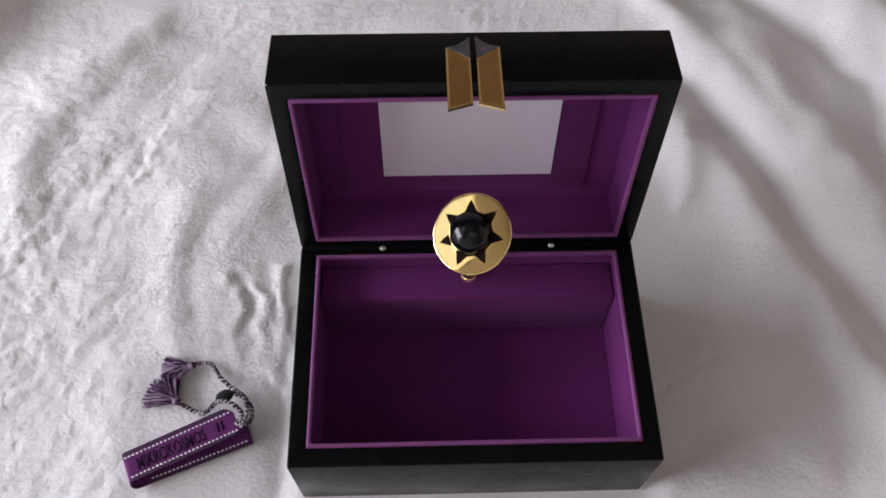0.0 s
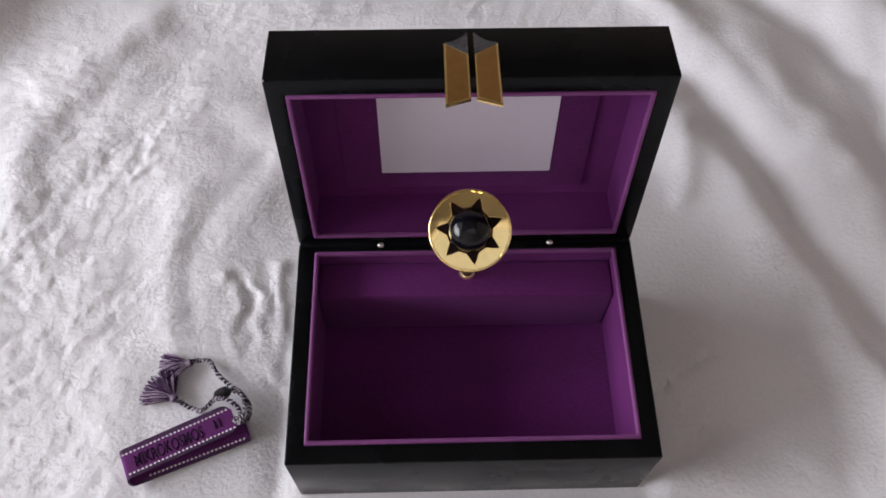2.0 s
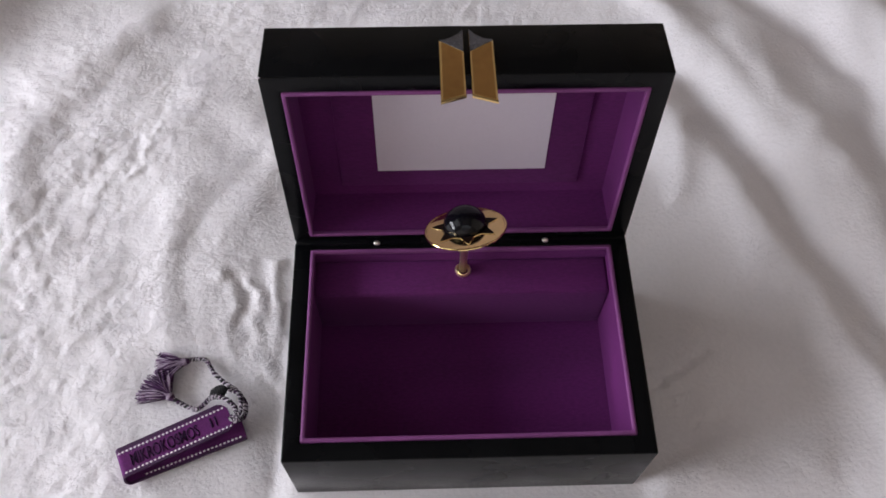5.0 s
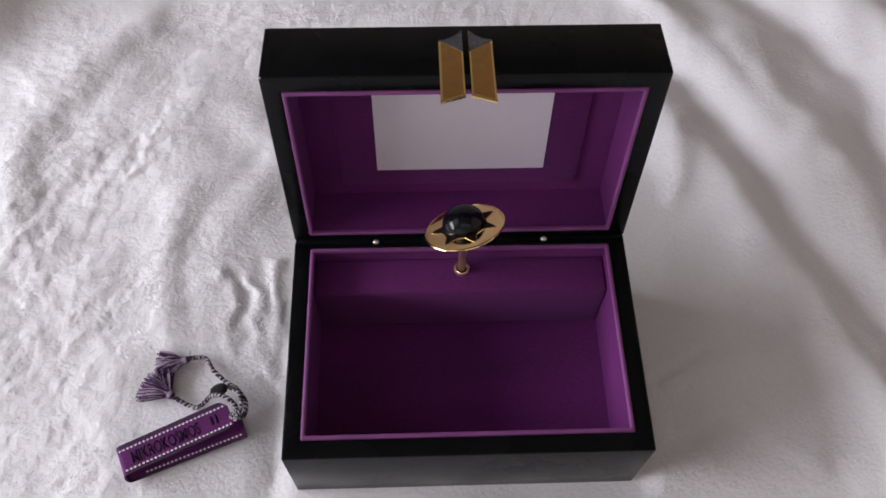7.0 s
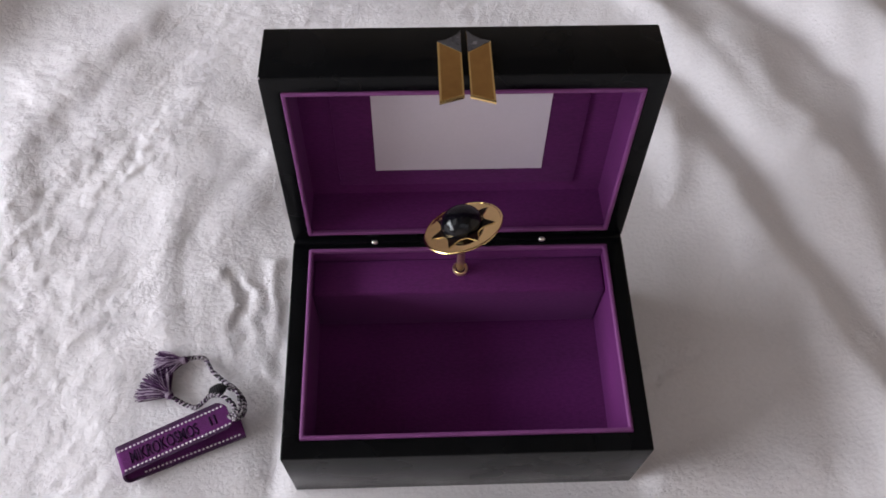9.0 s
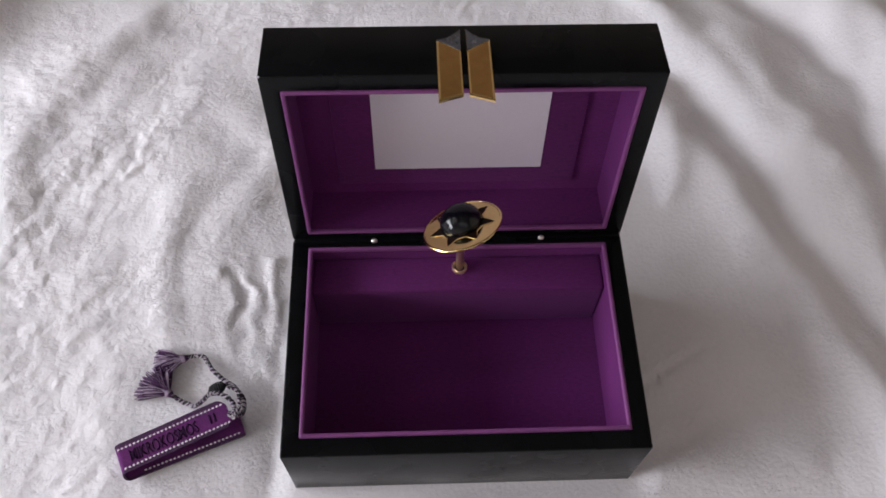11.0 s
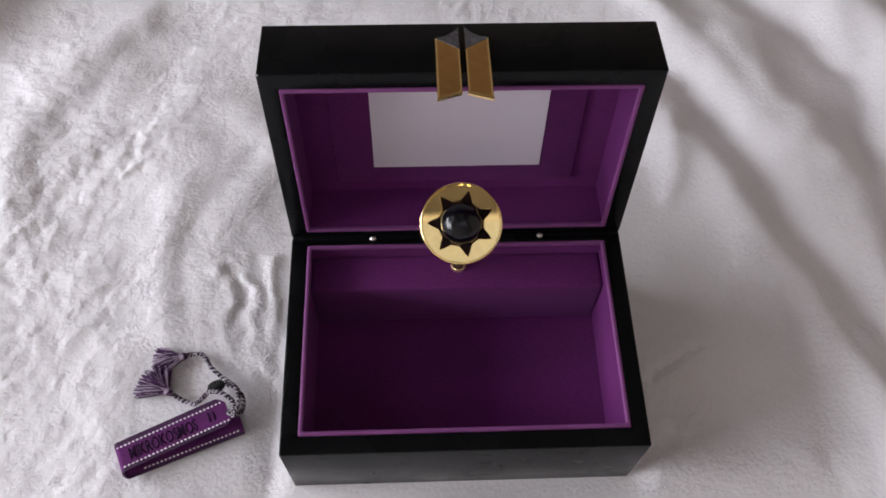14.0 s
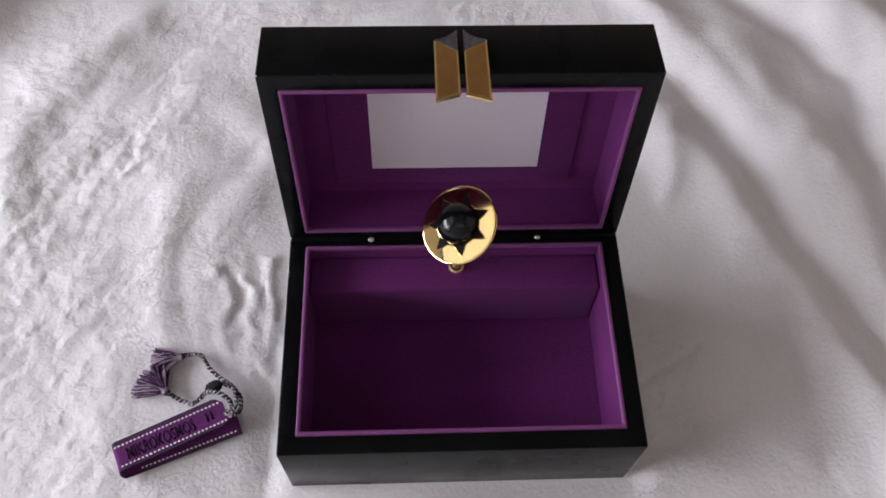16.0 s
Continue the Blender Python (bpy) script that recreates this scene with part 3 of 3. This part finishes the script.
def ribbon_mesh(v0, v1, thick, steps=90):
    bm = bmesh.new()
    rows = []
    for i in range(steps + 1):
        s = i / steps
        p, v = band_frame(s)
        q, _ = band_frame(min(1, s + 0.004))
        o, _ = band_frame(max(0, s - 0.004))
        nrm = (q - o).normalized().cross(v)
        e = 0.0
        if s < 0.04:
            e = (0.04 - s) / 0.04
        lim = BAND_W / 2 + 0.0012 - 0.0042 * e * e
        w0, w1 = max(-lim, min(lim, v0)), max(-lim, min(lim, v1))
        r = []
        for a, t in ((w0, -thick / 2), (w1, -thick / 2), (w1, thick / 2), (w0, thick / 2)):
            r.append(bm.verts.new(p + v * a + nrm * t))
        rows.append(r)
    for a, b in zip(rows, rows[1:]):
        for k in range(4):
            bm.faces.new((a[k], a[(k + 1) % 4], b[(k + 1) % 4], b[k]))
    bm.faces.new(rows[0][::-1])
    bm.faces.new(rows[-1])
    bmesh.ops.recalc_face_normals(bm, faces=bm.faces)
    return bm


def stitch_row(across, s0, s1, count):
    bm = bmesh.new()
    for k in range(count):
        s = s0 + (s1 - s0) * (k + 0.5) / count
        p, v = band_frame(s)
        c = p + v * across + Vector((0, 0, 0.00055))
        r = bmesh.ops.create_icosphere(bm, subdivisions=1, radius=0.00072)
        turn = Matrix.Rotation(math.atan2(v.y, v.x) + random.uniform(-0.2, 0.2), 4, "Z")
        for q in r["verts"]:
            q.co = c + turn @ Vector((q.co.x * 0.9, q.co.y * 1.15, q.co.z * 0.6))
    return bm


def lettering(band, words, u0, u1, height, centre):
    """Flat black woven capitals laid along the upper layer."""
    data = bpy.data.curves.new("lettering", "FONT")
    data.body, data.size, data.extrude, data.offset = words, 1.0, 0.0, 0.006
    data.align_x, data.align_y = "LEFT", "BOTTOM_BASELINE"
    tmp = new("lettering_form", data)
    me = bpy.data.meshes.new_from_object(tmp.evaluated_get(bpy.context.evaluated_depsgraph_get()))
    bpy.data.objects.remove(tmp)
    bm = bmesh.new()
    bm.from_mesh(me)
    r = bmesh.ops.extrude_face_region(bm, geom=list(bm.faces))
    for v in [g for g in r["geom"] if isinstance(g, bmesh.types.BMVert)]:
        v.co.z += 1.0
    xs, ys = [v.co.x for v in bm.verts], [v.co.y for v in bm.verts]
    x0, x1, y0, y1 = min(xs), max(xs), min(ys), max(ys)
    for v in bm.verts:
        u = u0 + (u1 - u0) * (v.co.x - x0) / (x1 - x0)
        w = centre + height * ((v.co.y - y0) / (y1 - y0) - 0.5)
        p, a = band_frame(0.45 * (1 - u))
        v.co = p + a * w + Vector((0, 0, 0.0005 + 0.00025 * v.co.z))
    bmesh.ops.recalc_face_normals(bm, faces=bm.faces)
    part("lettering", bm, THREAD_INK, band, "black woven capital letters", smooth=False)


def twisted_cord(parent, pts, radius, turns, name="cord"):
    """Five uneven strands laid round one another."""
    rng = random.Random(len(pts))
    line = spline(pts, 26)
    length = len(line) - 1
    first = None
    for k, mat in enumerate((THREAD_BLACK, THREAD_LIGHT, THREAD_BLACK, THREAD_LIGHT, THREAD_PURPLE)):
        bm = bmesh.new()
        out = []
        for i, p in enumerate(line):
            d = (line[min(i + 1, length)] - line[max(i - 1, 0)]).normalized()
            u = d.cross(Vector((0, 0, 1))).normalized()
            w = u.cross(d)
            a = 2 * math.pi * (turns * i / length + k / 5) + 0.9 * math.sin(i * 0.21 + 2.3 * k) + 0.6 * math.sin(i * 0.093 + k * k)
            out.append(p + radius * rng.uniform(0.42, 0.80) * (math.cos(a) * u + math.sin(a) * w))
        tube(bm, out, [radius * rng.uniform(0.34, 0.48) for _ in out], 7)
        ob = part(name if first is None else "strand", bm, mat, first or parent)
        first = first or ob
    return first


def tassel(parent, neck, a0, a1, length, count, seed):
    """A fan of cut threads below a bound neck."""
    rng = random.Random(seed)
    head = bmesh.new()
    bmesh.ops.create_uvsphere(head, u_segments=16, v_segments=10, radius=0.0021)
    am = radians((a0 + a1) / 2)
    head.transform(pose(*neck, 0, 0, math.degrees(am)) @ Matrix.Diagonal((1.35, 1, 0.9, 1)))
    top = part("tassel", head, THREAD_PURPLE, parent, "short fringed tassel of purple and grey threads")
    bands = bmesh.new()
    for k in (-1, 0, 1):
        c = Vector(neck) + Vector((math.cos(am), math.sin(am), 0)) * (0.0004 + 0.0007 * k)
        ring = []
        for i in range(15):
            a = 2 * math.pi * i / 14
            ring.append(c + 0.0021 * (math.cos(a) * Vector((-math.sin(am), math.cos(am), 0)) + math.sin(a) * Vector((0, 0, 0.95))))
        tube(bands, ring, [0.0004] * 15, 6)
    part("binding", bands, THREAD_GREY, top)
    for mat, share in ((THREAD_GREY, 0.30), (THREAD_PURPLE, 0.45), (THREAD_INK, 0.25)):
        bm = bmesh.new()
        for k in range(int(count * share)):
            f = rng.random()
            a = radians(a0 + (a1 - a0) * f + rng.uniform(-4, 4))
            ln = length * rng.uniform(0.84, 1.05)
            b0 = Vector(neck) + Vector((rng.uniform(-0.0008, 0.0008), rng.uniform(-0.0008, 0.0008), rng.uniform(-0.0012, 0.0014)))
            end = Vector((neck[0] + math.cos(a) * ln, neck[1] + math.sin(a) * ln, rng.uniform(0.0008, 0.0042)))
            side = Vector((-math.sin(a), math.cos(a), 0)) * rng.uniform(-0.0012, 0.0012)
            mid = b0.lerp(end, 0.5) + side + Vector((0, 0, rng.uniform(0.0004, 0.0022)))
            tube(bm, spline([b0, mid, end], 4), [0.00030] * 9, 5)
        part("fringe", bm, mat, top)
    return top


def wristband():
    band = new("wristband")
    band.location = (-0.0012, 0.0012, BED_Z)
    tagged(band, "folded purple woven wristband with white stitching and tassels", "wristband")
    part("ribbon", ribbon_mesh(-BAND_W / 2, BAND_W / 2 + 0.0008, 0.0009), RIBBON, band, "purple woven ribbon folded double")
    for v0, v1 in ((BAND_W / 2 - 0.0010, BAND_W / 2 + 0.0012), (-BAND_W / 2 - 0.0004, -BAND_W / 2 + 0.0010)):
        part("selvedge", ribbon_mesh(v0, v1, 0.0011), RIBBON_EDGE, band, "darker woven edge")
    for across, s0, s1, n in ((0.0055, 0.012, 0.462, 27), (-0.0059, 0.004, 0.455, 27), (-0.0055, 0.60, 0.985, 24)):
        part("stitching", stitch_row(across, s0, s1, n), THREAD_WHITE, band, "row of small white stitches")
    lettering(band, "MIKROKOSMOS", 0.075, 0.700, 0.0070, -0.0004)
    for u0 in (0.812, 0.856):
        lettering(band, "I", u0, u0 + 0.018, 0.0052, 0.0002)
    twisted_cord(band, [(-0.1560, 0.0133, 0.0040), (-0.1512, 0.0148, 0.0032), (-0.1447, 0.0140, 0.0030), (-0.1398, 0.0067, 0.0030), (-0.1322, -0.0002, 0.0042), (-0.1245, -0.0062, 0.0062), (-0.1191, -0.0140, 0.0076), (-0.1186, -0.0210, 0.0084), (-0.1225, -0.0242, 0.0096), (-0.1262, -0.0225, 0.0096)], 0.0013, 21)
    twisted_cord(band, [(-0.1614, -0.0080, 0.0036), (-0.1552, -0.0116, 0.0028), (-0.1475, -0.0150, 0.0030), (-0.1427, -0.0130, 0.0046), (-0.1383, -0.0100, 0.0072), (-0.1321, -0.0106, 0.0094), (-0.1252, -0.0152, 0.0104), (-0.1230, -0.0205, 0.0104), (-0.1262, -0.0232, 0.0096)], 0.0013, 17)
    twisted_cord(band, [(-0.1300, -0.0046, 0.0062), (-0.1232, -0.0085, 0.0082), (-0.1208, -0.0160, 0.0098), (-0.1215, -0.0215, 0.0104), (-0.1240, -0.0238, 0.0100)], 0.0011, 8)
    knot = bmesh.new()
    bmesh.ops.create_uvsphere(knot, u_segments=24, v_segments=14, radius=1.0)
    knot.transform(pose(-0.1346, -0.0064, 0.0066, 0, -6, 22) @ Matrix.Diagonal((0.0052, 0.0030, 0.0028, 1)))
    slider = part("slider_knot", knot, THREAD_BLACK, band, "black bound sliding knot")
    wraps = bmesh.new()
    base = pose(-0.1346, -0.0064, 0.0066, 0, -6, 22)
    for k in range(-3, 4):
        x = k * 0.0012
        r = math.sqrt(1 - (x / 0.0054) ** 2)
        tube(wraps, [base @ Vector((x + 0.0004 * math.sin(2 * math.pi * i / 16), 0.0031 * r * math.cos(2 * math.pi * i / 16), 0.0029 * r * math.sin(2 * math.pi * i / 16))) for i in range(17)], [0.00055] * 17, 6)
    part("wrapping", wraps, THREAD_BLACK, slider)
    tassel(band, (-0.1560, 0.0133, 0.0036), 160, 232, 0.0170, 150, 3)
    tassel(band, (-0.1618, -0.0076, 0.0036), 92, 188, 0.0190, 190, 4)


wristband()


def motions():
    # the movement runs down: turns made by the ornament at t seconds
    turns = lambda t: 3.57907e-6 * t ** 5 - 1.6941548e-4 * t ** 4 + 2.6192955e-3 * t ** 3 - 0.0183628595 * t ** 2 + 0.5793191809 * t - 0.130586619 - 0.017 * math.exp(-((t - 15.05) / 0.38) ** 2)
    walk(DISC, [(k * 0.2, pose(*AXIS, 0, 0, 360 * turns(k * 0.2))) for k in range(81)])


motions()
